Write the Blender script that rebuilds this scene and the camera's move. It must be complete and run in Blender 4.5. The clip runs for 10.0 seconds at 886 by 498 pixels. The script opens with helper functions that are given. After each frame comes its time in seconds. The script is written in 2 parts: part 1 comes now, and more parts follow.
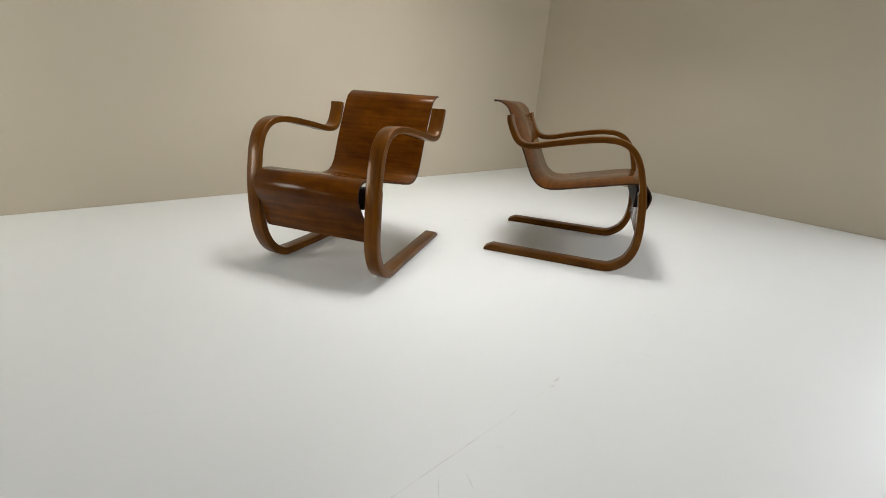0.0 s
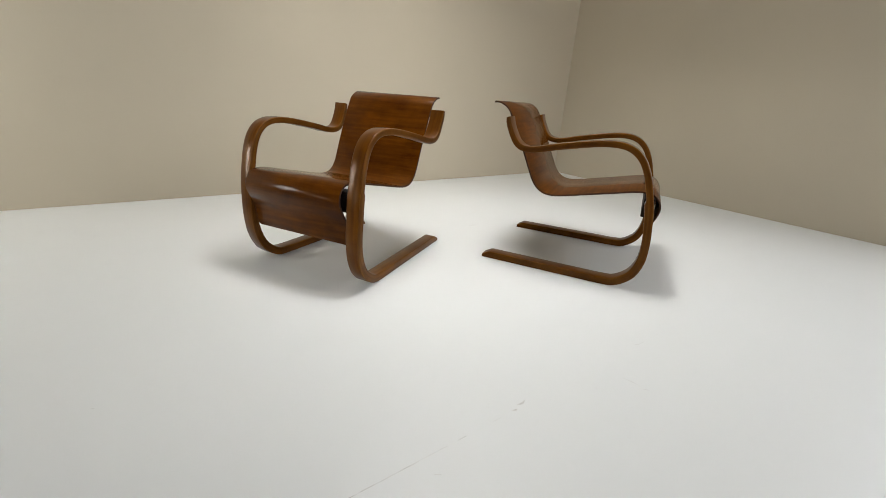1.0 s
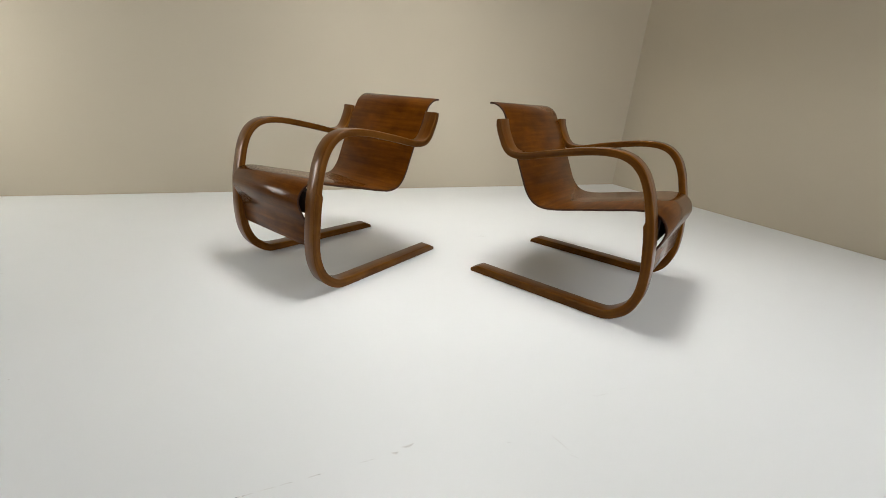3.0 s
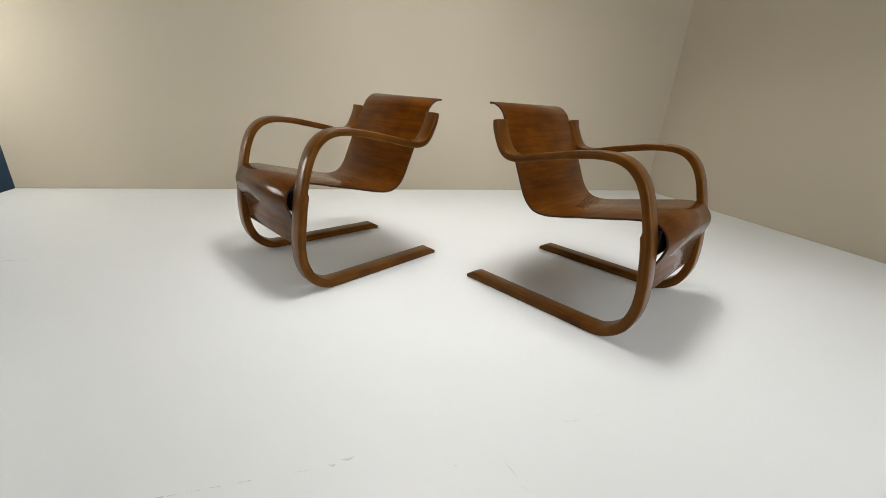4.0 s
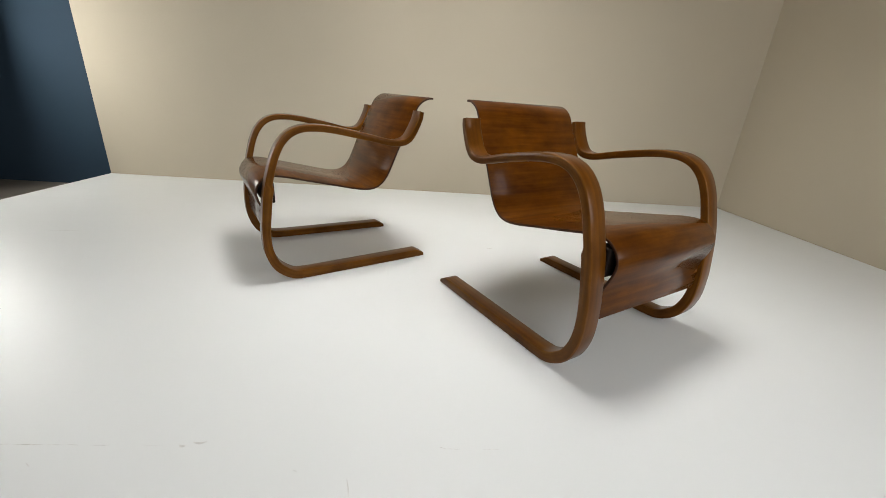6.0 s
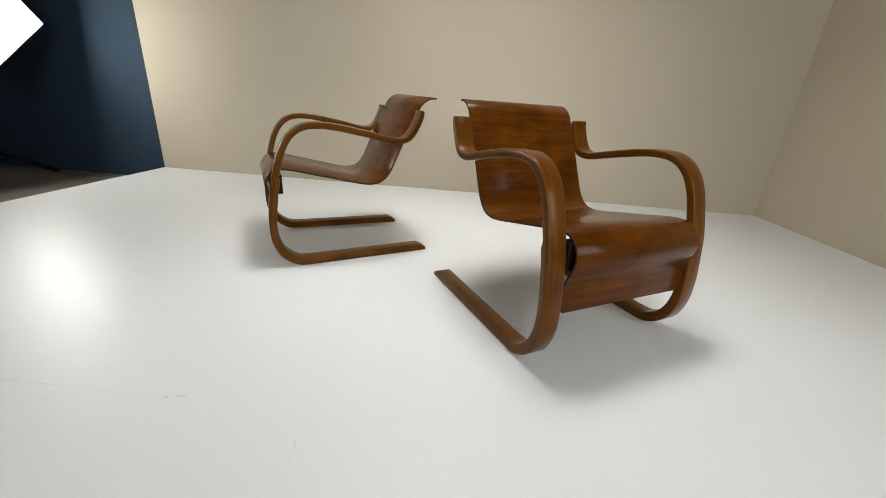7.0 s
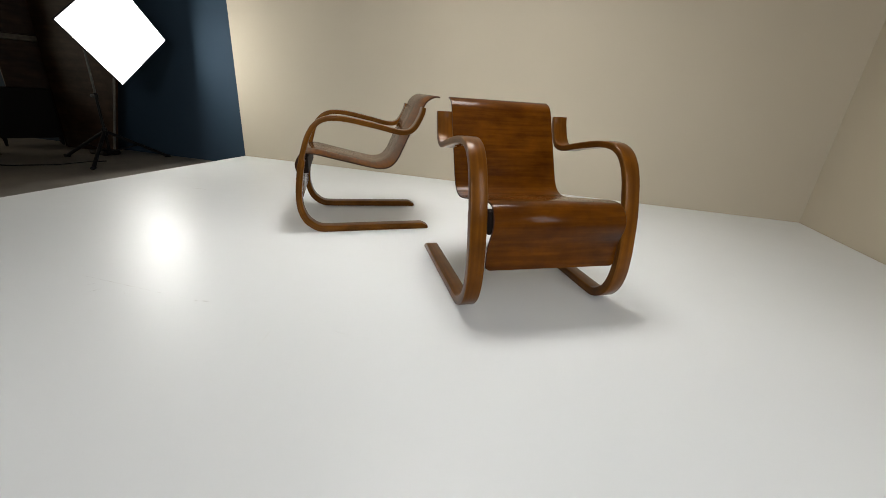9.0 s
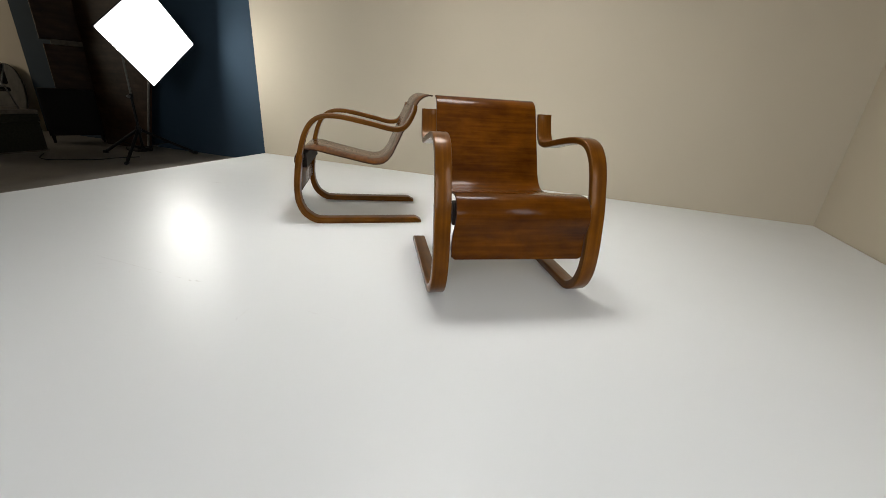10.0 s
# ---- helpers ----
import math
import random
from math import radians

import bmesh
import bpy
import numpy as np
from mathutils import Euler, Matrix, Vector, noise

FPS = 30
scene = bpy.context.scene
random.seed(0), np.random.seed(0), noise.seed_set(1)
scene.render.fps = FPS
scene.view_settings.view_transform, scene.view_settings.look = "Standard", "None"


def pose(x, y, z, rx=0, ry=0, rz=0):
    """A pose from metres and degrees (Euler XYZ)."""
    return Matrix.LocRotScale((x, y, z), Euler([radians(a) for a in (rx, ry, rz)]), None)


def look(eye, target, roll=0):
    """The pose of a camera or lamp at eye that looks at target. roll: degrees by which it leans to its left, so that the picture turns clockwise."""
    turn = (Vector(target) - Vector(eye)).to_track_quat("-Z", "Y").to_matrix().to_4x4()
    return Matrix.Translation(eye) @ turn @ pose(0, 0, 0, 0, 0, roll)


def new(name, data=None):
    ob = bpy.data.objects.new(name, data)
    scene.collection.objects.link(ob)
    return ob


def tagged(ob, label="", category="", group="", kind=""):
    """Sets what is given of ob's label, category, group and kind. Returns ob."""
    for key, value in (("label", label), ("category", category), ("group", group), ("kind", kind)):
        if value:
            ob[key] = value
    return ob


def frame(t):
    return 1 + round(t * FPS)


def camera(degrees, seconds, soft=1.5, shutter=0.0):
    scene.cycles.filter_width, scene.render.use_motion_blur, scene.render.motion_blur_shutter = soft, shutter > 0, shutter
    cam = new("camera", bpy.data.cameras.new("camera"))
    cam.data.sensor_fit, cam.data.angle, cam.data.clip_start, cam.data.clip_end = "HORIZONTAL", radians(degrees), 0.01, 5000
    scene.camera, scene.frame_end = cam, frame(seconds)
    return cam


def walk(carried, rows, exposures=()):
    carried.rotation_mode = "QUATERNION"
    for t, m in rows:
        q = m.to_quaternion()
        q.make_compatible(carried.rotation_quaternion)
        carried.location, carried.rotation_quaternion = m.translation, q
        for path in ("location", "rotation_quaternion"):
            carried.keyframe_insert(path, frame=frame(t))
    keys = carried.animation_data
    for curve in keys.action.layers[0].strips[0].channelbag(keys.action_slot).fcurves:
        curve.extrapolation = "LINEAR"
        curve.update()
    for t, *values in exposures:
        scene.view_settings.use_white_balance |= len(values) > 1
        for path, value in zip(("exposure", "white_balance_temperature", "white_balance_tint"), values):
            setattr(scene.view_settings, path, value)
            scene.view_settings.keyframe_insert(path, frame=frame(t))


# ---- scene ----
cam = camera(98.59, 10.0, soft=0.8)
PATH = [
    (0, (0.0184, 0.0033, 0.6880), (1.1448, 1.3692, -0.0017), 3.18),
    (0.5, (0.1067, -0.0322, 0.6911), (1.1651, 1.3861, -0.0002), 3.07),
    (1, (0.2071, -0.0601, 0.6911), (1.1922, 1.4118, 0.0033), 3.16),
    (1.5, (0.3127, -0.0834, 0.6938), (1.2241, 1.4365, 0.0088), 3.22),
    (2, (0.4197, -0.1124, 0.6887), (1.2458, 1.4592, 0.0123), 3.20),
    (2.5, (0.5280, -0.1311, 0.6861), (1.2667, 1.4847, 0.0127), 3.34),
    (4, (0.8152, -0.1508, 0.6897), (1.2852, 1.5600, 0.0098), 3.53),
    (4.5, (0.9232, -0.1486, 0.6848), (1.2949, 1.5875, 0.0082), 3.55),
    (5, (1.0367, -0.1408, 0.6889), (1.3109, 1.6102, 0.0042), 3.55),
    (5.5, (1.1491, -0.1467, 0.6863), (1.3284, 1.6189, 0.0078), 3.70),
    (7, (1.4492, -0.2192, 0.6877), (1.3257, 1.5503, 0.0070), 3.84),
    (7.5, (1.5606, -0.2689, 0.6912), (1.3305, 1.4883, 0.0060), 3.69),
    (8, (1.6740, -0.3234, 0.6900), (1.3587, 1.4198, 0.0032), 3.80),
    (8.5, (1.7793, -0.3941, 0.6944), (1.3889, 1.3334, 0.0063), 3.79),
    (9, (1.8667, -0.4403, 0.6926), (1.4096, 1.2685, -0.0009), 3.88),
    (9.5, (1.9748, -0.4594, 0.6955), (1.4347, 1.2238, -0.0012), 3.59),
    (10, (2.0800, -0.4530, 0.6938), (1.4998, 1.2160, -0.0049), 3.74),
]
# the camera closes its iris a little as the lit softbox comes into view
EXPOSURES = [(0, 0.02), (4.0, 0.03), (5.5, -0.02), (7.0, -0.06), (8.5, -0.09), (10, -0.08)]
walk(cam, [(t, look(eye, target, roll)) for t, eye, target, roll in PATH], exposures=EXPOSURES)

# ---- light ----
world = bpy.data.worlds.new("sky")
scene.world = world
world.use_nodes = True
wn = world.node_tree.nodes
sky = wn.new("ShaderNodeTexSky")
sky.sky_type, sky.sun_disc = "NISHITA", False
sky.sun_elevation, sky.sun_rotation = radians(35), radians(200)
world.node_tree.links.new(sky.outputs[0], wn["Background"].inputs[0])
wn["Background"].inputs[1].default_value = 0.1


def area(name, m, w, h, power, colour):
    d = bpy.data.lights.new(name, "AREA")
    d.shape, d.size, d.size_y, d.energy, d.color = "RECTANGLE", w, h, power, colour
    ob = new(name, d)
    ob.matrix_world = m
    return ob


SOFT_POWER = 19.0
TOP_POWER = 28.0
WEST = -8.6
# assumed daylight from unseen window openings behind the camera and at the far end
area("assumed_window_light", look((-0.35, -3.26, 1.75), (-0.35, 0, 1.3)), 1.2, 1.5, 2, (0.97, 0.975, 1.0))
area("assumed_window_light", look((2.45, -3.26, 1.75), (2.45, 0, 1.3)), 1.5, 1.5, 66, (0.97, 0.975, 1.0))
area("assumed_window_light", look((3.77, -0.60, 1.55), (0, -0.60, 1.4)), 0.7, 1.3, 26, (0.92, 0.955, 1.0))
# warm lamp added to brighten the far beige wall, with no known source
area("assumed_window_light", look((WEST - 0.06, 0.8, 1.7), (0, 0.8, 1.6)), 1.2, 1.4, 42, (1.0, 0.86, 0.66))


# ---- materials ----
def mat(name):
    m = bpy.data.materials.new(name)
    m.use_nodes = True
    return m, m.node_tree.nodes, m.node_tree.links, m.node_tree.nodes["Principled BSDF"]


def tex(n, l, kind, scale, coord="Object", stretch=(1, 1, 1), detail=4.0, rough=0.55):
    c = n.new("ShaderNodeTexCoord")
    mp = n.new("ShaderNodeMapping")
    mp.inputs["Scale"].default_value = stretch
    l.new(c.outputs[coord], mp.inputs[0])
    t = n.new(kind)
    t.inputs["Scale"].default_value = scale
    if "Detail" in t.inputs:
        t.inputs["Detail"].default_value = detail
        t.inputs["Roughness"].default_value = rough
    l.new(mp.outputs[0], t.inputs["Vector"])
    return t


def ramp(n, l, src, stops):
    r = n.new("ShaderNodeValToRGB")
    e = r.color_ramp.elements
    while len(e) < len(stops):
        e.new(0.5)
    for q, (p, c) in zip(e, stops):
        q.position, q.color = p, (*c, 1) if len(c) == 3 else c
    l.new(src, r.inputs[0])
    return r


def mix(n, l, a, b, fac, mode="MIX"):
    x = n.new("ShaderNodeMix")
    x.data_type, x.blend_type = "RGBA", mode
    for sock, v in ((x.inputs[0], fac), (x.inputs[6], a), (x.inputs[7], b)):
        if hasattr(v, "is_output"):
            l.new(v, sock)
        else:
            sock.default_value = v if isinstance(v, float) else (*v, 1)
    return x.outputs[2]


def bump(n, l, p, src, strength, dist):
    b = n.new("ShaderNodeBump")
    b.inputs["Strength"].default_value, b.inputs["Distance"].default_value = strength, dist
    l.new(src, b.inputs["Height"])
    l.new(b.outputs[0], p.inputs["Normal"])


def paint(name, colour, rough, vary=0.06, grain=90.0, bumped=0.15, spec=0.5):
    """Rolled wall or floor paint: slight cloudy tone, fine orange peel."""
    m, n, l, p = mat(name)
    big = tex(n, l, "ShaderNodeTexNoise", 0.9, detail=3)
    small = tex(n, l, "ShaderNodeTexNoise", grain, detail=2)
    lo = tuple(c * (1 - vary) for c in colour)
    hi = tuple(min(1, c * (1 + vary)) for c in colour)
    r = ramp(n, l, big.outputs["Fac"], ((0.3, lo), (0.7, hi)))
    l.new(r.outputs[0], p.inputs["Base Color"])
    p.inputs["Roughness"].default_value = rough
    p.inputs["Specular IOR Level"].default_value = spec
    bump(n, l, p, small.outputs["Fac"], bumped, 0.002)
    return m, n, l, p


def wood(name, dark, mid, light, along, across, rough=0.3, coat=0.3, streak=1.0, spec=0.4, tint=(1, 1, 1), shine=0.16, cloud=1.0):
    """Varnished wood with the grain running along the mesh's u."""
    m, n, l, p = mat(name)
    fine = tex(n, l, "ShaderNodeTexNoise", 1.0, "UV", (along * 2.5, across * 5, 1), 5, 0.65)
    broad = tex(n, l, "ShaderNodeTexNoise", 1.0, "UV", (along, across, 1), 3, 0.5)
    patch = tex(n, l, "ShaderNodeTexNoise", 1.0, "UV", (3.0, 6.5, 1), 4)
    a = ramp(n, l, broad.outputs["Fac"], ((0.28, dark), (0.5, mid), (0.72, light)))
    b = ramp(n, l, fine.outputs["Fac"], ((0.35, (0.66, 0.60, 0.54)), (0.6, (1, 1, 1))))
    c = ramp(n, l, patch.outputs["Fac"], ((0.34, (0.58, 0.52, 0.46)), (0.62, (1.10, 1.07, 1.02))))
    col = mix(n, l, a.outputs[0], b.outputs[0], 0.55 * streak, "MULTIPLY")
    col = mix(n, l, col, c.outputs[0], 0.65, "MULTIPLY")
    blot = tex(n, l, "ShaderNodeTexNoise", 1.0, "UV", (9.0, 12.0, 1), 6, 0.62)
    d = ramp(n, l, blot.outputs["Fac"], ((0.34, (0.48, 0.39, 0.31)), (0.62, (1.16, 1.14, 1.08))))
    col = mix(n, l, col, d.outputs[0], 0.6 * cloud, "MULTIPLY")
    l.new(col, p.inputs["Base Color"])
    rr = ramp(n, l, fine.outputs["Fac"], ((0.3, (rough + 0.015,) * 3), (0.7, (rough - 0.01,) * 3)))
    l.new(rr.outputs[0], p.inputs["Roughness"])
    p.inputs["Specular IOR Level"].default_value = spec
    p.inputs["Specular Tint"].default_value = (*tint, 1)
    # a thin wax varnish: weak face on, mirror-like at a glancing angle
    q = math.sqrt(0.04 * coat)
    p.inputs["Coat Weight"].default_value = 1.0 if coat else 0.0
    p.inputs["Coat IOR"].default_value = (1 + q) / (1 - q)
    p.inputs["Coat Roughness"].default_value = shine
    bump(n, l, p, broad.outputs["Fac"], 0.015, 0.0006)
    return m


def plain(name, colour, rough=0.5, metal=0.0, scale=25.0, vary=0.25):
    m, n, l, p = mat(name)
    t = tex(n, l, "ShaderNodeTexNoise", scale)
    r = ramp(n, l, t.outputs["Fac"], ((0.3, tuple(c * (1 - vary) for c in colour)), (0.7, tuple(min(1, c * (1 + vary)) for c in colour))))
    l.new(r.outputs[0], p.inputs["Base Color"])
    p.inputs["Roughness"].default_value, p.inputs["Metallic"].default_value = rough, metal
    bump(n, l, p, t.outputs["Fac"], 0.05, 0.002)
    return m


WALL = paint("beige_wall_paint", (0.508, 0.448, 0.342), 0.75, 0.03)[0]
BLUE = paint("blue_wall_paint", (0.030, 0.051, 0.075), 0.8, 0.08, spec=0.12)[0]
CEIL = paint("ceiling_paint", (0.38, 0.37, 0.35), 0.8, 0.03)[0]


def stage_paint():
    """White floor paint, satin, with worn and rolled patches in its gloss."""
    m, n, l, p = paint("white_floor_paint", (0.782, 0.795, 0.784), 0.3, 0.015, 60, 0.03, 0.27)
    t = tex(n, l, "ShaderNodeTexNoise", 5.0, stretch=(1, 1.6, 1), detail=4, rough=0.6)
    r = n.new("ShaderNodeMapRange")
    r.inputs["To Min"].default_value, r.inputs["To Max"].default_value = 0.26, 0.50
    l.new(t.outputs["Fac"], r.inputs["Value"])
    l.new(r.outputs[0], p.inputs["Roughness"])
    return m


STAGE = stage_paint()
CONCRETE = plain("grey_brown_floor", (0.20, 0.178, 0.150), 0.55, 0, 4.0, 0.18)
SEAM = plain("floor_seam_dirt", (0.62, 0.61, 0.59), 0.8, 0, 200, 0.4)
SCUFF = plain("scuff", (0.64, 0.63, 0.61), 0.6, 0, 300, 0.3)
AMBER = (1.0, 0.52, 0.20)
SHEET = wood("stained_plywood", (0.067, 0.0187, 0.0007), (0.095, 0.0284, 0.0010), (0.125, 0.0408, 0.0016), 4.0, 60.0, 0.48, 0.17, 0.45, 0.05, AMBER, 0.16)
LAMEL = wood("stained_birch_lamella", (0.080, 0.0248, 0.0010), (0.116, 0.0384, 0.0016), (0.156, 0.0550, 0.0027), 1.5, 60.0, 0.36, 0.13, 0.4, 0.28, AMBER, 0.15, 0.9)
LAM_SIDE = wood("lamella_edges", (0.086, 0.0300, 0.0032), (0.116, 0.0435, 0.0052), (0.148, 0.0585, 0.0084), 1.2, 90.0, 0.45, 0.14, 0.35, 0.15, AMBER, 0.2)
WORN = wood("worn_arris", (0.090, 0.032, 0.0034), (0.136, 0.052, 0.0064), (0.190, 0.079, 0.0130), 5.0, 60.0, 0.40, 0.2, 0.3, 0.2, AMBER, 0.16)
EDGE = plain("plywood_edge", (0.045, 0.018, 0.008), 0.55, 0, 120)
DARKWOOD = plain("blackened_wood", (0.012, 0.007, 0.005), 0.6, 0, 60)
BLACK = plain("black_metal", (0.007, 0.007, 0.0075), 0.5, 0.0, 80)
DIM_STEEL = plain("dull_tube_steel", (0.09, 0.086, 0.078), 0.4, 0.8, 80)
STEEL = plain("brushed_steel", (0.24, 0.23, 0.21), 0.45, 0.9, 80)
CLOTH = plain("black_nylon", (0.015, 0.015, 0.016), 0.8, 0, 300)
for oiled in (EDGE, DARKWOOD):
    oiled.node_tree.nodes["Principled BSDF"].inputs["Specular IOR Level"].default_value = 0.15


def glow(name, strength, colour):
    m, n, l, p = mat(name)
    p.inputs["Base Color"].default_value = (0.8, 0.8, 0.8, 1)
    p.inputs["Emission Color"].default_value = (*colour, 1)
    p.inputs["Emission Strength"].default_value = strength
    return m


DIFFUSER = glow("lit_diffuser", SOFT_POWER, (1.0, 0.985, 0.94))
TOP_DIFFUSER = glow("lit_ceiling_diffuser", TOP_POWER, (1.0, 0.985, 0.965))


# ---- mesh helpers ----
def part(name, bm, material, parent=None, label=""):
    me = bpy.data.meshes.new(name)
    bmesh.ops.recalc_face_normals(bm, faces=bm.faces)
    bm.to_mesh(me)
    bm.free()
    for m in material if isinstance(material, (list, tuple)) else (material,):
        me.materials.append(m)
    ob = new(name, me)
    if parent is not None:
        ob.parent = parent
    if label:
        tagged(ob, label)
    return ob


def smooth(ob, angle=40):
    for f in ob.data.polygons:
        f.use_smooth = True
    ob.data.set_sharp_from_angle(angle=radians(angle))
    return ob


def box_bm(x0, y0, z0, x1, y1, z1, bevel=0.0):
    bm = bmesh.new()
    bmesh.ops.create_cube(bm, size=1)
    for v in bm.verts:
        v.co = Vector(((x0 + x1) / 2 + v.co.x * (x1 - x0), (y0 + y1) / 2 + v.co.y * (y1 - y0), (z0 + z1) / 2 + v.co.z * (z1 - z0)))
    if bevel:
        bmesh.ops.bevel(bm, geom=bm.edges[:], offset=bevel, segments=2, affect="EDGES", profile=0.5)
    return bm


def tube_bm(points, radius, sides=12, radius_end=None):
    """A round bar through the points."""
    bm = bmesh.new()
    pts = [Vector(p) for p in points]
    rings = []
    for i, p in enumerate(pts):
        d = (pts[min(i + 1, len(pts) - 1)] - pts[max(i - 1, 0)]).normalized()
        u = d.cross(Vector((0, 0, 1)) if abs(d.z) < 0.95 else Vector((1, 0, 0))).normalized()
        v = d.cross(u)
        r = radius if radius_end is None else radius + (radius_end - radius) * i / (len(pts) - 1)
        rings.append([bm.verts.new(p + r * (math.cos(a) * u + math.sin(a) * v)) for a in (2 * math.pi * k / sides for k in range(sides))])
    for a, b in zip(rings, rings[1:]):
        for k in range(sides):
            bm.faces.new((a[k], a[(k + 1) % sides], b[(k + 1) % sides], b[k]))
    bm.faces.new(rings[0][::-1])
    bm.faces.new(rings[-1])
    return bm


def spline(points, step=0.012):
    """Even points along a Catmull-Rom curve (centripetal) through 2D points."""
    p = [np.array(q, float) for q in points]
    p = [2 * p[0] - p[1]] + p + [2 * p[-1] - p[-2]]
    out = []
    for i in range(1, len(p) - 2):
        a, b, c, d = p[i - 1:i + 3]
        t0, t1 = 0.0, np.linalg.norm(b - a) ** 0.5
        t2 = t1 + np.linalg.norm(c - b) ** 0.5
        t3 = t2 + np.linalg.norm(d - c) ** 0.5
        for k in range(12):
            t = t1 + (t2 - t1) * k / 12
            a1 = (t1 - t) / (t1 - t0) * a + (t - t0) / (t1 - t0) * b
            a2 = (t2 - t) / (t2 - t1) * b + (t - t1) / (t2 - t1) * c
            a3 = (t3 - t) / (t3 - t2) * c + (t - t2) / (t3 - t2) * d
            b1 = (t2 - t) / (t2 - t0) * a1 + (t - t0) / (t2 - t0) * a2
            b2 = (t3 - t) / (t3 - t1) * a2 + (t - t1) / (t3 - t1) * a3
            out.append((t2 - t) / (t2 - t1) * b1 + (t - t1) / (t2 - t1) * b2)
    out.append(p[-2])
    out = np.array(out)
    s = np.concatenate([[0], np.cumsum(np.linalg.norm(np.diff(out, axis=0), axis=1))])
    n = max(8, int(s[-1] / step))
    q = np.linspace(0, s[-1], n)
    return np.stack([np.interp(q, s, out[:, 0]), np.interp(q, s, out[:, 1])], 1), q


def band(points, thick, x0, x1, bevel, inner=1, step=0.012, grain="along", round_ends=0.0, uoff=0.0, reach=None, arris=1):
    """A bent board: the (y, z) curve is one face of it, the other lies thick away on the curve's right (inner=1) or left (-1).
    thick: one number, or (arc share, thickness) stops. It reaches from x0 to x1, or as reach(arc share, y, z) says; material 1 on its edges, material arris on the rounded corners."""
    c, s = spline(points, step)
    d = np.gradient(c, axis=0)
    d /= np.linalg.norm(d, axis=1)[:, None]
    nrm = np.stack([d[:, 1], -d[:, 0]], 1) * inner
    if isinstance(thick, (int, float)):
        th = np.full(len(c), thick)
    else:
        th = np.interp(s / s[-1], [a for a, _ in thick], [b for _, b in thick])
    bm = bmesh.new()
    uv = bm.loops.layers.uv.new("UVMap")
    b = bevel
    rings, coords = [], []
    for i in range(len(c)):
        t = th[i]
        pull = 0.0
        if round_ends:
            e = min(s[i], s[-1] - s[i])
            if e < round_ends:
                pull = round_ends - math.sqrt(max(0, round_ends ** 2 - (round_ends - e) ** 2))
        e0, e1 = reach(s[i] / s[-1], *c[i]) if reach else (x0, x1)
        a0, a1 = e0 + pull, e1 - pull
        sec = [(a0 + b, 0), (a1 - b, 0), (a1 - 0.3 * b, 0.3 * b), (a1, b), (a1, t - b), (a1 - 0.3 * b, t - 0.3 * b),
               (a1 - b, t), (a0 + b, t), (a0 + 0.3 * b, t - 0.3 * b), (a0, t - b), (a0, b), (a0 + 0.3 * b, 0.3 * b)]
        ring, per, last = [], 0.0, None
        uvs = []
        for x, o in sec:
            if last is not None:
                per += math.hypot(x - last[0], o - last[1])
            last = (x, o)
            q = c[i] + nrm[i] * o
            ring.append(bm.verts.new((x, q[0], q[1])))
            uvs.append((s[i] + uoff, per) if grain == "along" else (x + 3.1, s[i] + o + uoff))
        rings.append(ring)
        coords.append(uvs)
    m = len(rings[0])
    for i in range(len(rings) - 1):
        for k in range(m):
            j = (k + 1) % m
            f = bm.faces.new((rings[i][k], rings[i][j], rings[i + 1][j], rings[i + 1][k]))
            f.material_index = 1 if k in (3, 9) else arris if k in (1, 2, 4, 5, 7, 8, 10, 11) else 0
            for lp, w in zip(f.loops, (coords[i][k], coords[i][j], coords[i + 1][j], coords[i + 1][k])):
                lp[uv].uv = w
    for ring, uvs, rev in ((rings[0], coords[0], True), (rings[-1], coords[-1], False)):
        f = bm.faces.new(ring[::-1] if rev else ring)
        f.material_index = 1
        for lp in f.loops:
            lp[uv].uv = uvs[ring.index(lp.vert)]
    return bm


# ---- the room ----
WALL_Y, WALL_X, BLUE_X, BLUE_END = 2.958, 3.711, -1.29, -5.30
LOW, TOP, SOUTH = -0.10, 3.3, -3.2


def structure(name, bm, material, label, category):
    return tagged(part(name, bm, material), label, category, kind="structure")


structure("ground_floor", box_bm(WEST - 0.2, SOUTH - 0.2, LOW - 0.15, WALL_X + 0.2, WALL_Y + 0.2, LOW), CONCRETE, "grey-brown smooth concrete studio floor in shade", "floor")
structure("wall_north", box_bm(BLUE_X, WALL_Y, LOW, WALL_X + 0.2, WALL_Y + 0.2, TOP), WALL, "matt beige painted studio back wall", "wall")
structure("wall_north_blue", box_bm(BLUE_END, WALL_Y, LOW, BLUE_X, WALL_Y + 0.2, TOP), BLUE, "dark navy blue painted stretch of studio wall", "wall")
structure("wall_north_west", box_bm(WEST, WALL_Y, LOW, BLUE_END, WALL_Y + 0.2, TOP), WALL, "beige painted wall beyond the blue stretch", "wall")
for y0, y1, z0, z1 in ((SOUTH, -0.95, LOW, TOP), (-0.25, WALL_Y, LOW, TOP), (-0.95, -0.25, LOW, 0.9), (-0.95, -0.25, 2.2, TOP)):
    structure("wall_east", box_bm(WALL_X, y0, z0, WALL_X + 0.2, y1, z1), WALL, "matt beige painted studio side wall", "wall")
for y0, y1, z0, z1 in ((SOUTH, 0.2, LOW, TOP), (1.4, WALL_Y + 0.2, LOW, TOP), (0.2, 1.4, LOW, 1.0), (0.2, 1.4, 2.4, TOP)):
    structure("wall_west", box_bm(WEST - 0.2, y0, z0, WEST, y1, z1), WALL, "plain beige painted end wall with an assumed, unseen window opening", "wall")
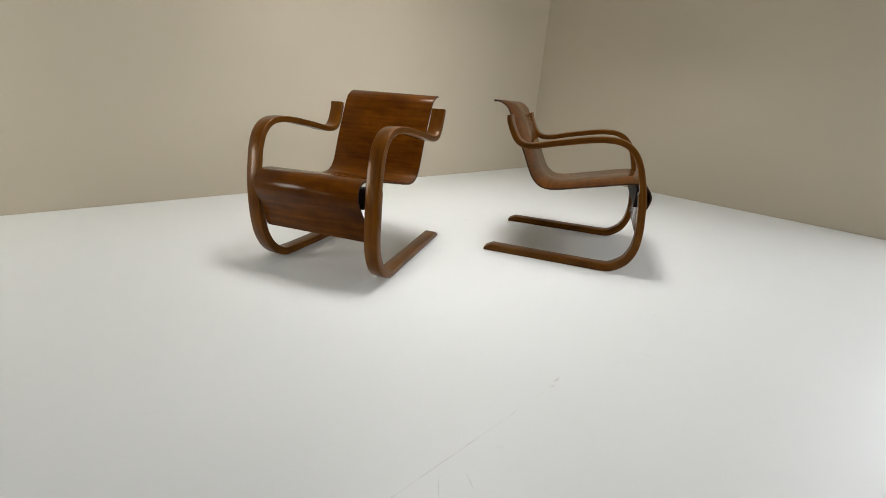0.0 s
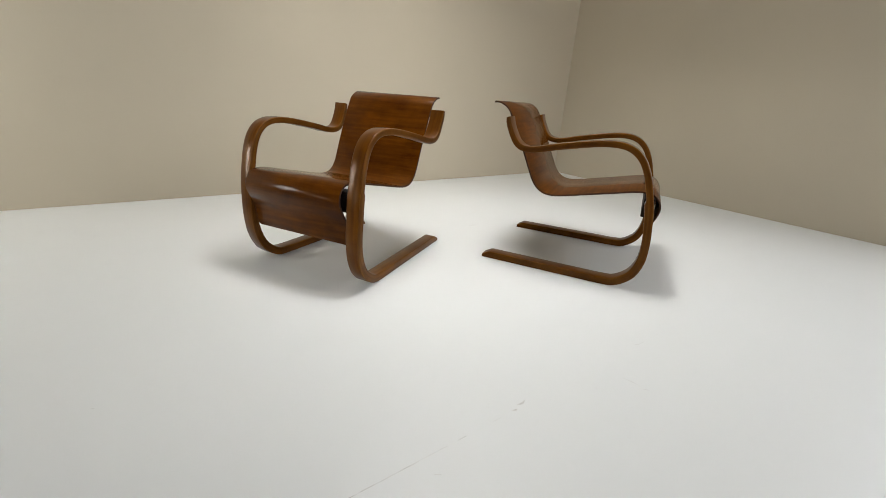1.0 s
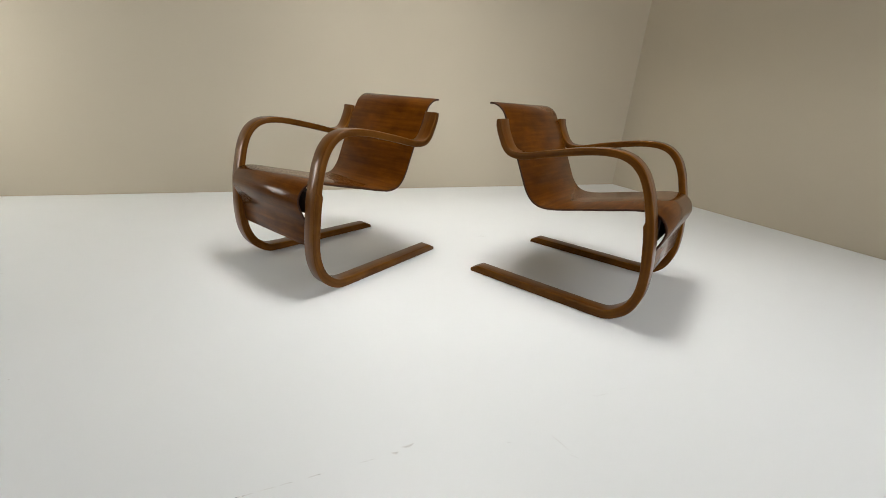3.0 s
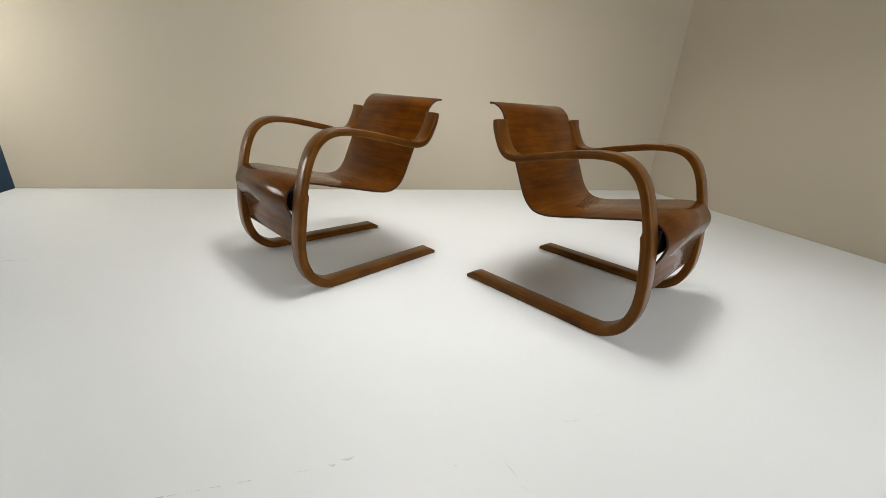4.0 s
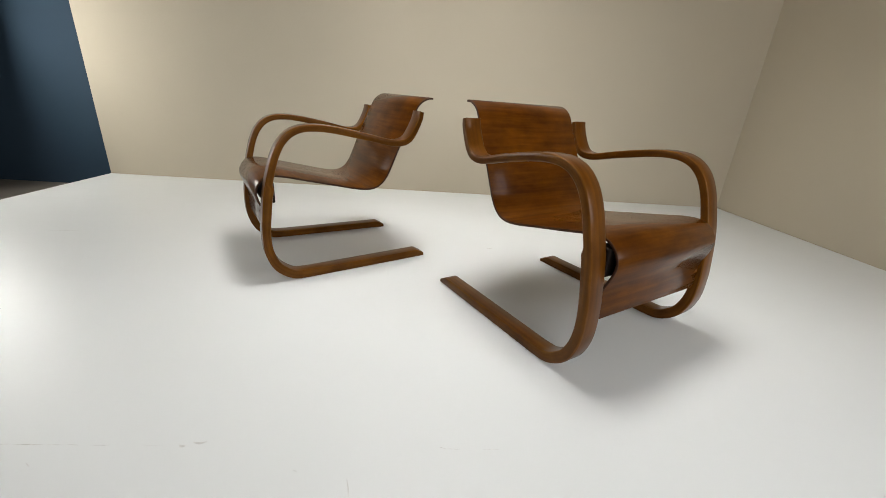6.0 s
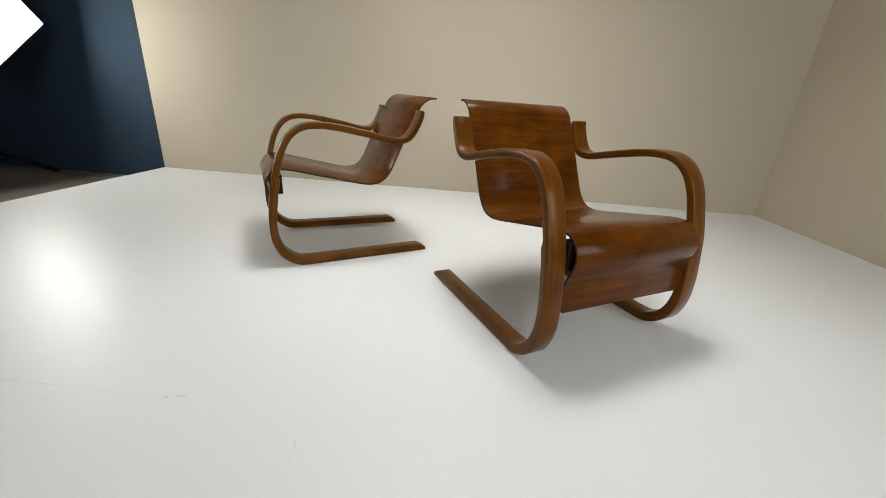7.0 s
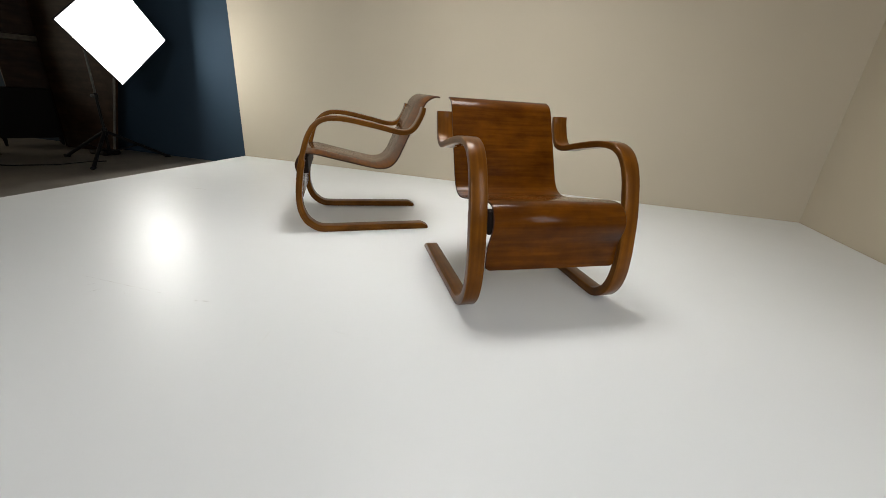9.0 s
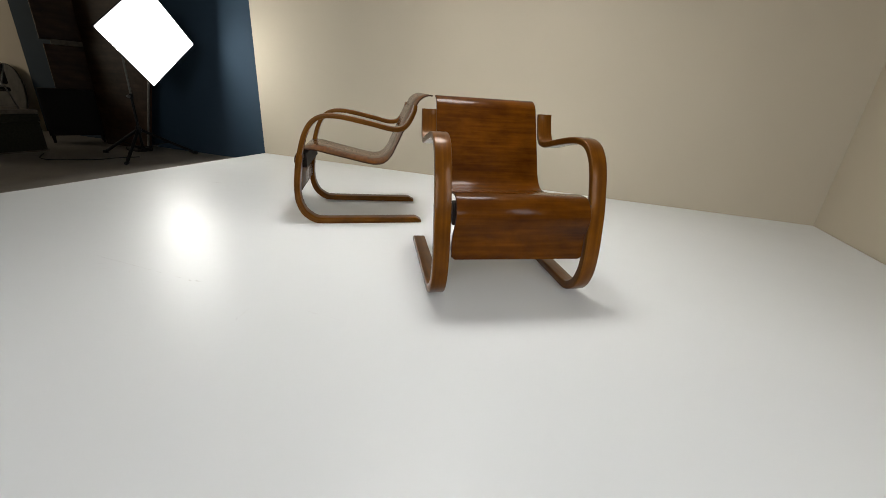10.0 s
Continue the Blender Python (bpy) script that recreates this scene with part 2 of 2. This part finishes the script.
structure("ceiling", box_bm(WEST - 0.2, SOUTH - 0.2, TOP, WALL_X + 0.2, WALL_Y + 0.2, TOP + 0.2), CEIL, "plain grey painted studio ceiling", "ceiling")
# unseen wall behind the camera, dark to cut bounce, with two assumed window openings
for x0, x1, z0, z1 in ((WEST, -0.95, LOW, TOP), (0.25, 1.7, LOW, TOP), (3.2, WALL_X + 0.2, LOW, TOP), (-0.95, 0.25, LOW, 1.0), (-0.95, 0.25, 2.5, TOP), (1.7, 3.2, LOW, 1.0), (1.7, 3.2, 2.5, TOP)):
    structure("wall_south", box_bm(x0, SOUTH - 0.2, z0, x1, SOUTH, z1), BLUE, "unseen dark blue wall, made dark to cut bounce, with assumed window openings", "wall")
# added out of view: blocks window light from the area left of the stage
structure("light_blocking_wall", box_bm(-1.45, SOUTH, LOW, -1.33, 0.72, TOP), BLUE, "unseen dark blue partition added to keep light off the side area", "wall")


def stage():
    """The white painted platform: top flush, a slightly skewed free edge."""
    bm = bmesh.new()
    rim = [(-1.15, -1.5), (WALL_X - 0.002, -1.5), (WALL_X - 0.002, WALL_Y - 0.002), (BLUE_X, WALL_Y - 0.002), (-1.235, 2.0), (-1.175, 0.9)]
    top = [bm.verts.new((x, y, 0)) for x, y in rim]
    bot = [bm.verts.new((x, y, LOW + 0.002)) for x, y in rim]
    bm.faces.new(top)
    bm.faces.new(bot[::-1])
    for i in range(len(rim)):
        j = (i + 1) % len(rim)
        bm.faces.new((top[i], bot[i], bot[j], top[j])).material_index = 0
    edge = [e for e in bm.edges if all(v.co.z > -0.01 for v in e.verts)]
    bmesh.ops.bevel(bm, geom=edge, offset=0.004, segments=2, affect="EDGES")
    return structure("stage_floor", bm, STAGE, "low white painted stage floor with satin gloss and scuffs", "floor")


floor = stage()


def strip(name, pts, width, material, parent):
    """A thin worn line lying on the stage."""
    bm = bmesh.new()
    pts = [Vector(p) for p in pts]
    a, b = [], []
    for i, p in enumerate(pts):
        d = (pts[min(i + 1, len(pts) - 1)] - pts[max(i - 1, 0)]).normalized()
        w = width * (0.25 if i in (0, len(pts) - 1) else random.uniform(0.6, 1.2))
        nrm = Vector((-d.y, d.x)) * w / 2
        a.append(bm.verts.new((*(p + nrm), 0.0006)))
        b.append(bm.verts.new((*(p - nrm), 0.0006)))
    for i in range(len(pts) - 1):
        bm.faces.new((a[i], b[i], b[i + 1], a[i + 1]))
    return part(name, bm, material, parent)


def seam_run(x0, x1, width):
    n = max(4, int((x1 - x0) / 0.02))
    pts = [(x0 + (x1 - x0) * k / n, 0.418 + 0.02 * (x0 + (x1 - x0) * k / n) + random.uniform(-0.0006, 0.0006)) for k in range(n + 1)]
    strip("seam", pts, width, SEAM, floor)


for x0, x1, w in ((0.25, 0.335, 0.0008), (0.338, 0.372, 0.0017), (0.374, 0.412, 0.0020), (0.414, 0.447, 0.0015), (0.452, 0.506, 0.0021), (0.512, 0.545, 0.0011), (0.552, 0.575, 0.0013), (0.60, 0.632, 0.0014), (0.70, 0.735, 0.0010), (1.314, 1.345, 0.0009), (1.385, 1.43, 0.0006)):
    seam_run(x0, x1, w)
for pts, w in ((((0.766, 0.437), (0.774, 0.432), (0.782, 0.435)), 0.006), (((1.014, 0.386), (1.021, 0.382)), 0.006), (((1.120, 0.372), (1.127, 0.352), (1.132, 0.329)), 0.0025),
               (((0.515, 0.386), (0.526, 0.380)), 0.006), (((1.555, 1.679), (1.575, 1.676), (1.60, 1.674)), 0.006), (((0.367, 0.400), (0.358, 0.388), (0.346, 0.373)), 0.002),
               (((0.420, 0.379), (0.415, 0.362), (0.408, 0.344)), 0.002), (((-0.56, 1.617), (-0.50, 1.628), (-0.43, 1.637)), 0.006), (((-0.072, 0.919), (-0.066, 0.915)), 0.005),
               (((0.790, 0.444), (0.805, 0.441), (0.818, 0.446)), 0.006), (((1.126, 0.318), (1.140, 0.306)), 0.004), (((1.30, 0.449), (1.314, 0.444)), 0.005)):
    strip("scuff_mark", pts, w, SCUFF, floor)


# ---- the armchairs ----
LOOP = [(-0.282, 0.000), (-0.200, 0.000), (-0.100, 0.000), (0.000, 0.000), (0.100, 0.000), (0.190, 0.000), (0.256, 0.000), (0.303, 0.004), (0.343, 0.024), (0.378, 0.059), (0.402, 0.121),
        (0.406, 0.200), (0.398, 0.282), (0.388, 0.349), (0.371, 0.415), (0.351, 0.477), (0.323, 0.529), (0.287, 0.563), (0.246, 0.580), (0.195, 0.585), (0.129, 0.580), (-0.001, 0.557),
        (-0.116, 0.534), (-0.157, 0.539), (-0.176, 0.554), (-0.194, 0.582), (-0.211, 0.618), (-0.219, 0.648)]
LOOP_THICK = ((0, 0.015), (0.018, 0.033), (0.28, 0.0325), (0.36, 0.0345), (0.45, 0.0295), (0.554, 0.0328), (0.561, 0.0255), (0.62, 0.0245), (0.70, 0.0240), (0.80, 0.0265), (0.9, 0.0255), (0.99, 0.0215), (1, 0.018))
SHELL = [(-0.352, 0.696), (-0.332, 0.697), (-0.307, 0.689), (-0.282, 0.670), (-0.264, 0.639), (-0.227, 0.564), (-0.190, 0.489), (-0.158, 0.419), (-0.138, 0.379), (-0.113, 0.348),
         (-0.084, 0.330), (-0.045, 0.324), (0.001, 0.329), (0.101, 0.350), (0.202, 0.371), (0.282, 0.388), (0.318, 0.391), (0.341, 0.388), (0.357, 0.378), (0.371, 0.361), (0.379, 0.337),
         (0.375, 0.312), (0.367, 0.290), (0.359, 0.270), (0.355, 0.250), (0.354, 0.226), (0.354, 0.174)]


def corners(y, z, rear_top, front_top, front_foot):
    """A sideways stray that is given at three corners of a loop's side view, and nought at the runner's rear."""
    v = min(1.0, max(0.0, (y + 0.30) / 0.67))
    w = min(1.0, max(0.0, z / 0.60))
    return rear_top * w * (1 - v) + front_top * w * v + front_foot * v * (1 - w)


def armchair(size, half, stray, lean, rise, seat_at, flare=0.0, seat_rise=0.0):
    """half: the outer half width at the runner's rear, the front and the arm's tip; stray, lean: how far the loops and the seat stand
    off sideways at the arm's tip, arm's front and runner's front; rise: how much higher the right side's top stands;
    seat_at: where the seat sits in the loops (x, y, turn); flare: how much further the front roll's hem reaches on the right;
    seat_rise: how much higher the back's right corner stands."""
    root = new("armchair")
    for side in (-1, 1):
        def reach(f, y, z):
            h = float(np.interp(f, (0, 0.5, 1), half)) * size
            w = float(np.interp(f, (0, 0.5, 0.86, 0.93, 1), (0.0562, 0.0562, 0.060, 0.066, 0.066))) * size
            dx = corners(y, z, *stray)
            return (h - w + dx, h + dx) if side > 0 else (-h + dx, w - h + dx)

        bm = band([(y * size, z * size) for y, z in LOOP], [(a, t * size) for a, t in LOOP_THICK], 0, 0, 0.0036, inner=-1, step=0.0095, uoff=side * 1.7, reach=reach, arris=2)
        ob = smooth(part("side_loop", bm, (LAMEL, LAM_SIDE, WORN), root, "bent laminated birch loop, runner to armrest"), 50)
        for v in ob.data.vertices:
            v.co.z += rise * v.co.x / 0.6 * v.co.z / 0.65
    bm = band(SHELL, 0.0075, 0, 0, 0.002, inner=-1, step=0.008, grain="across", round_ends=0.012, reach=lambda f, y, z: (corners(y, z, *lean) - 0.2375, corners(y, z, *lean) + 0.2375 + (flare * min(1.0, max(0.0, (0.38 - z) / 0.15)) if y > 0.3 else 0.0)))
    bmesh.ops.transform(bm, matrix=pose(seat_at[0], seat_at[1], 0, 0, 0, seat_at[2]), verts=bm.verts)
    for v in bm.verts:
        v.co.z += seat_rise * (0.5 + v.co.x / 0.475) * max(0.0, (v.co.z - 0.35) / 0.34)
    smooth(part("seat_shell", bm, (SHEET, EDGE), root, "one bent plywood sheet: back, seat and rolled front"), 50)
    dx = 0.43 * lean[2] + 0.57 * lean[1]
    bm = box_bm(dx - 0.247, 0.320, 0.298, dx + 0.247, 0.360, 0.376, 0.004)
    bmesh.ops.transform(bm, matrix=pose(seat_at[0], seat_at[1], 0, 0, 0, seat_at[2]), verts=bm.verts)
    part("front_stretcher", bm, DARKWOOD, root, "dark wooden bar inside the front roll")
    return tagged(root, "brown stained bentwood plywood cantilever armchair on white stage", "armchair", "pair of armchairs")


armchair(1.007, (0.2647, 0.3028, 0.3147), (0.0182, 0.0151, -0.0098), (0.0075, 0.048, -0.022), 0.0054, (-0.0018, 0.0283, 0.93), 0.0, 0.011).matrix_world = pose(0.8581, 1.6265, 0, 0, 0, 120.23)
armchair(1.0, (0.3112, 0.307, 0.3086), (-0.016, 0.0054, 0.0023), (0.0034, 0.0252, -0.004), -0.0052, (-0.012, 0.03, -0.27), 0.013).matrix_world = pose(1.7258, 1.168, 0, 0, 0, -150.03)


# ---- the softboxes ----
def softbox(centre, toward, width, height, turn, stand_xy, base_z, feet_angle, lit):
    """A lit softbox on a tripod stand; the diffuser looks at toward."""
    root = new("softbox_lamp")
    root.location = (*stand_xy, base_z)
    inv = Matrix.Translation(root.location).inverted()
    face = inv @ look(centre, toward) @ pose(0, 0, 0, 0, 0, turn)

    def shell(name, rows, material, label="", cap=False):
        bm = bmesh.new()
        rings = [[bm.verts.new(face @ Vector((sx * w / 2, sy * h / 2, z))) for sx, sy in ((-1, -1), (1, -1), (1, 1), (-1, 1))] for w, h, z in rows]
        for a, b in zip(rings, rings[1:]):
            for k in range(4):
                bm.faces.new((a[k], a[(k + 1) % 4], b[(k + 1) % 4], b[k]))
        if cap:
            bm.faces.new(rings[0])
            bm.faces.new(rings[-1][::-1])
        return part(name, bm, material, root, label)

    w, h = width, height
    shell("diffuser", ((w - 0.01, h - 0.01, -0.004), (w - 0.01, h - 0.01, 0.0)), lit, "glowing white fabric front", cap=True)
    shell("hood", ((w + 0.002, h + 0.002, -0.0035), (w + 0.008, h + 0.008, 0.01), (w * 0.62, h * 0.62, 0.16), (0.12, 0.12, 0.27), (0.10, 0.10, 0.30)), CLOTH, "black nylon reflector hood")
    back = face @ Vector((0, 0, 0.30))
    end = face @ Vector((0, 0, 0.40))
    part("lamp_holder", tube_bm([back - (end - back) * 0.4, end], 0.045, 14), BLACK, root)
    top = back.z - 0.05
    part("lower_pole", tube_bm([(0, 0, 0.06), (0, 0, 0.62)], 0.0125), BLACK, root)
    part("upper_pole", tube_bm([(0, 0, 0.60), (0, 0, top + 0.1)], 0.009), DIM_STEEL, root)
    collar = part("clamp_collar", tube_bm([(0, 0, 0.59), (0, 0, 0.64)], 0.018), BLACK, root)
    part("clamp_knob", tube_bm([(0.0, -0.018, 0.615), (0.02, -0.05, 0.615)], 0.012), STEEL, collar, "small bright clamp knob")
    part("tilt_bracket", tube_bm([(0, 0, top + 0.08), (back.x * 0.5, back.y * 0.5, top + 0.09), back.lerp(end, 0.5)], 0.014), BLACK, root)
    part("leg_collar", tube_bm([(0, 0, 0.25), (0, 0, 0.32)], 0.024), BLACK, root)
    for k in range(3):
        a = radians(feet_angle + 120 * k)
        d = Vector((math.cos(a), math.sin(a), 0))
        leg = part("leg", tube_bm([Vector((0, 0, 0.28)) + d * 0.02, d * 0.49 + Vector((0, 0, 0.018))], 0.015), BLACK, root)
        part("leg_brace", tube_bm([Vector((0, 0, 0.09)), d * 0.24 + Vector((0, 0, 0.145))], 0.006), BLACK, leg)
        part("rubber_foot", tube_bm([d * 0.47 + Vector((0, 0, 0.018)), d * 0.52 + Vector((0, 0, 0.016))], 0.016), BLACK, leg)
    return root


tagged(softbox((-1.822, 2.274, 1.052), (0.162, 2.170, 0.830), 0.598, 0.598, 46.5, (-2.42, 2.39), LOW, -50, DIFFUSER), "lit square softbox on a black tripod light stand", "studio light", "studio lights")


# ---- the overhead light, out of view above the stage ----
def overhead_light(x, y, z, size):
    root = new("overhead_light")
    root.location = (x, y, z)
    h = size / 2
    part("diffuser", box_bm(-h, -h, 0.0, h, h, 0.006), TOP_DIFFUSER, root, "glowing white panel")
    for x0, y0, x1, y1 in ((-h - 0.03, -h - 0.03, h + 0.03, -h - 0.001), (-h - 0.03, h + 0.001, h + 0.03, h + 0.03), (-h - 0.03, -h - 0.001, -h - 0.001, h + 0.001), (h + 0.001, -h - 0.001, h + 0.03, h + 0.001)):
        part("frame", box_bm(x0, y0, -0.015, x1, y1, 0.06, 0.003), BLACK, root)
    # skirts added out of view; each drop trims the light on floor and walls
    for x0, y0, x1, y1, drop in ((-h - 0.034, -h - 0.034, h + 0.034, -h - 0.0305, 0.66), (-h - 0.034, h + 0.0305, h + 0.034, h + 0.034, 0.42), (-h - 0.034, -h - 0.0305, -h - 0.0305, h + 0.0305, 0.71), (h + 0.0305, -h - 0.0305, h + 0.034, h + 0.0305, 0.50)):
        part("skirt", box_bm(x0, y0, -drop, x1, y1, 0.05), CLOTH, root, "black fabric skirt added to shape the light")
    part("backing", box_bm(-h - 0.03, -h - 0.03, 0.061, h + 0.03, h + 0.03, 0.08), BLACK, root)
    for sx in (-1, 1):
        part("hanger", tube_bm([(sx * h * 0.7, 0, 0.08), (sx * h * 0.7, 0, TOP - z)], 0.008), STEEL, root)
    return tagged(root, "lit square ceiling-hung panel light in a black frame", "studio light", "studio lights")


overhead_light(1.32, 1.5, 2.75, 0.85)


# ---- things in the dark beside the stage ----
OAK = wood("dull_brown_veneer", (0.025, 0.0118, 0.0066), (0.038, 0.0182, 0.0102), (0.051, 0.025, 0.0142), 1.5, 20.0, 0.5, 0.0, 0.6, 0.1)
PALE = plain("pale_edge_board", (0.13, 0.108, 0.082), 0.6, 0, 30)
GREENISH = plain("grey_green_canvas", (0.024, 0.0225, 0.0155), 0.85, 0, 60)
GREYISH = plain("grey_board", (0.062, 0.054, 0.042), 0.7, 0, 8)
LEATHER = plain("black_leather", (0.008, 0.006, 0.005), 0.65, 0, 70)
for dull in (LEATHER, GREENISH, GREYISH, PALE, BLACK, CLOTH):
    dull.node_tree.nodes["Principled BSDF"].inputs["Specular IOR Level"].default_value = 0.12


def uv_box(bm, scale=1.0):
    uv = bm.loops.layers.uv.verify()
    for f in bm.faces:
        n = f.normal
        for lp in f.loops:
            c = lp.vert.co
            lp[uv].uv = (c.y if abs(n.x) > 0.5 else c.x, c.z if abs(n.z) < 0.5 else c.y)
    return bm


FACE = pose(-3.95, 2.40, 0, 0, 0, 64.5)  # the stack's front turns to the stage


def cabinet(name, x0, z0, x1, z1, depth, material, doors, label, legs=0.0):
    """x0, x1: along the stack's front; depth: from the front backwards."""
    root = new(name)
    root.matrix_world = FACE @ pose(x0, 0, z0)
    w, h = x1 - x0, z1 - z0
    part("body", uv_box(box_bm(0, 0.02, legs, w, depth, h, 0.004)), material, root)
    for k in range(doors):
        a, b = w * k / doors, w * (k + 1) / doors
        part("door", uv_box(box_bm(a + 0.003, 0, legs + 0.008, b - 0.003, 0.019, h - 0.008, 0.003)), material, root)
    if legs:
        for px in (0.03, w - 0.03):
            for py in (0.04, depth - 0.03):
                part("leg", tube_bm([(px, py, 0), (px, py, legs + 0.004)], 0.012, 10, 0.02), BLACK, root)
    return tagged(root, label, "cabinet", "stored furniture")


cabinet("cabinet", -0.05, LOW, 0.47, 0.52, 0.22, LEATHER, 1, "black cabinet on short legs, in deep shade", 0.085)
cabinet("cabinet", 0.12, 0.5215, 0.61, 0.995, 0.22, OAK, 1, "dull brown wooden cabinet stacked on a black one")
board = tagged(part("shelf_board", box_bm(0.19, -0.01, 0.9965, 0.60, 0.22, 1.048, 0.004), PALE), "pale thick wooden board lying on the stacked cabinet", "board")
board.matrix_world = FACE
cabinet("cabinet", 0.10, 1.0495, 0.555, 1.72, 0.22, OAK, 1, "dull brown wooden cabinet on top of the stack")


def trunk(x0, y0, x1, y1, h):
    root = new("trunk")
    root.location = (x0, y0, LOW)
    w, d = x1 - x0, y1 - y0
    part("body", box_bm(0, 0, 0.012, w, d, h - 0.08, 0.008), GREENISH, root)
    lid = part("lid", box_bm(-0.006, -0.006, h - 0.079, w + 0.006, d + 0.006, h, 0.008), GREENISH, root)
    part("base_rail", box_bm(-0.008, -0.008, 0, w + 0.008, d + 0.008, 0.0118, 0.002), PALE, root)
    for px in (w * 0.3, w * 0.7):
        part("latch", box_bm(px - 0.02, -0.012, h - 0.11, px + 0.02, -0.0065, h - 0.05, 0.001), STEEL, lid)
    return tagged(root, "grey-green canvas trunk with a pale base rail", "trunk")


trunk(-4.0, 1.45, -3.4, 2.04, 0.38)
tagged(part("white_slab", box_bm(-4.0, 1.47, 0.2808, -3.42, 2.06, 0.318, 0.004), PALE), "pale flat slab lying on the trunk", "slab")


def low_chair(x, y, z):
    """A small black chair with bright tube legs, standing on the slab."""
    root = new("tube_chair")
    root.location = (x, y, z)
    part("seat", box_bm(-0.19, -0.19, 0.17, 0.19, 0.19, 0.21, 0.015), LEATHER, root)
    part("backrest", box_bm(-0.19, 0.15, 0.24, 0.19, 0.185, 0.44, 0.014), LEATHER, root)
    for sx in (-1, 1):
        part("tube_frame", tube_bm([(sx * 0.2, -0.18, 0.0065), (sx * 0.2, -0.18, 0.23), (sx * 0.2, 0.12, 0.23), (sx * 0.2, 0.185, 0.42)], 0.0065), DIM_STEEL, root)
        part("tube_leg", tube_bm([(sx * 0.2, 0.19, 0.0065), (sx * 0.2, 0.14, 0.23)], 0.0065), DIM_STEEL, root)
    return tagged(root, "black seat on chromed tube frame, stored on a slab", "chair")


low_chair(-3.66, 1.74, 0.3185)


def round_top():
    bm = bmesh.new()
    n = 48
    rings = []
    for r, z in ((0.435, -0.012), (0.44, -0.008), (0.44, 0.008), (0.435, 0.012)):
        rings.append([bm.verts.new((r * math.cos(2 * math.pi * k / n), r * math.sin(2 * math.pi * k / n), z)) for k in range(n)])
    for a, b in zip(rings, rings[1:]):
        for k in range(n):
            bm.faces.new((a[k], a[(k + 1) % n], b[(k + 1) % n], b[k]))
    bm.faces.new(rings[0][::-1])
    bm.faces.new(rings[-1])
    ob = part("round_tabletop", bm, GREYISH)
    ob.matrix_world = pose(-5.72, 2.835, LOW + 0.438, 82, 0, 0)
    return tagged(ob, "grey round tabletop leaning against the beige wall", "tabletop")


round_top()
tagged(part("metal_pole", tube_bm([(-2.848, 2.72, LOW + 0.002), (-2.50, 2.72, 0.985), (-2.30, 2.72, 1.60)], 0.010), STEEL), "thin leaning steel pole behind the softbox", "pole")
pole_foot = part("sandbag", box_bm(-2.95, 2.53, LOW, -2.72, 2.705, LOW + 0.05, 0.02), LEATHER)
tagged(pole_foot, "flat black sandbag on the floor at the pole", "sandbag")


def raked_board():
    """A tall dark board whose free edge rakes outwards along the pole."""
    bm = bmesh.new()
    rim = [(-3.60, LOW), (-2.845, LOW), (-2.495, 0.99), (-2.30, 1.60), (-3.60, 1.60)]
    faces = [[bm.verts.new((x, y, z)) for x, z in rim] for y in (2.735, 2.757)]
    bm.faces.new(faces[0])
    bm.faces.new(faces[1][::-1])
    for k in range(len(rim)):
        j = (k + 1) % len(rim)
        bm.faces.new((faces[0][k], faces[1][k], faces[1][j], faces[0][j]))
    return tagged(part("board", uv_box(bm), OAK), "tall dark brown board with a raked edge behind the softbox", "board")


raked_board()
post = tagged(part("wooden_post", tube_bm([(0.463, -0.06, LOW), (0.470, -0.06, 0.52)], 0.013, 12, 0.022), OAK), "slim tapered brown wooden post before the black cabinet", "post")
post.matrix_world = FACE


def cable(points, radius):
    c, _ = spline([p for p in points], 0.03)
    return tube_bm([(x, y, LOW + radius) for x, y in c], radius, 8)


tagged(part("power_cable", cable([(-2.42, 2.34), (-2.48, 2.23), (-2.51, 2.13), (-2.53, 2.00), (-2.67, 1.85), (-2.80, 1.745), (-2.93, 1.745), (-3.02, 1.785), (-3.20, 1.90)], 0.005), BLACK), "thin dark power cable lying on the floor", "cable")
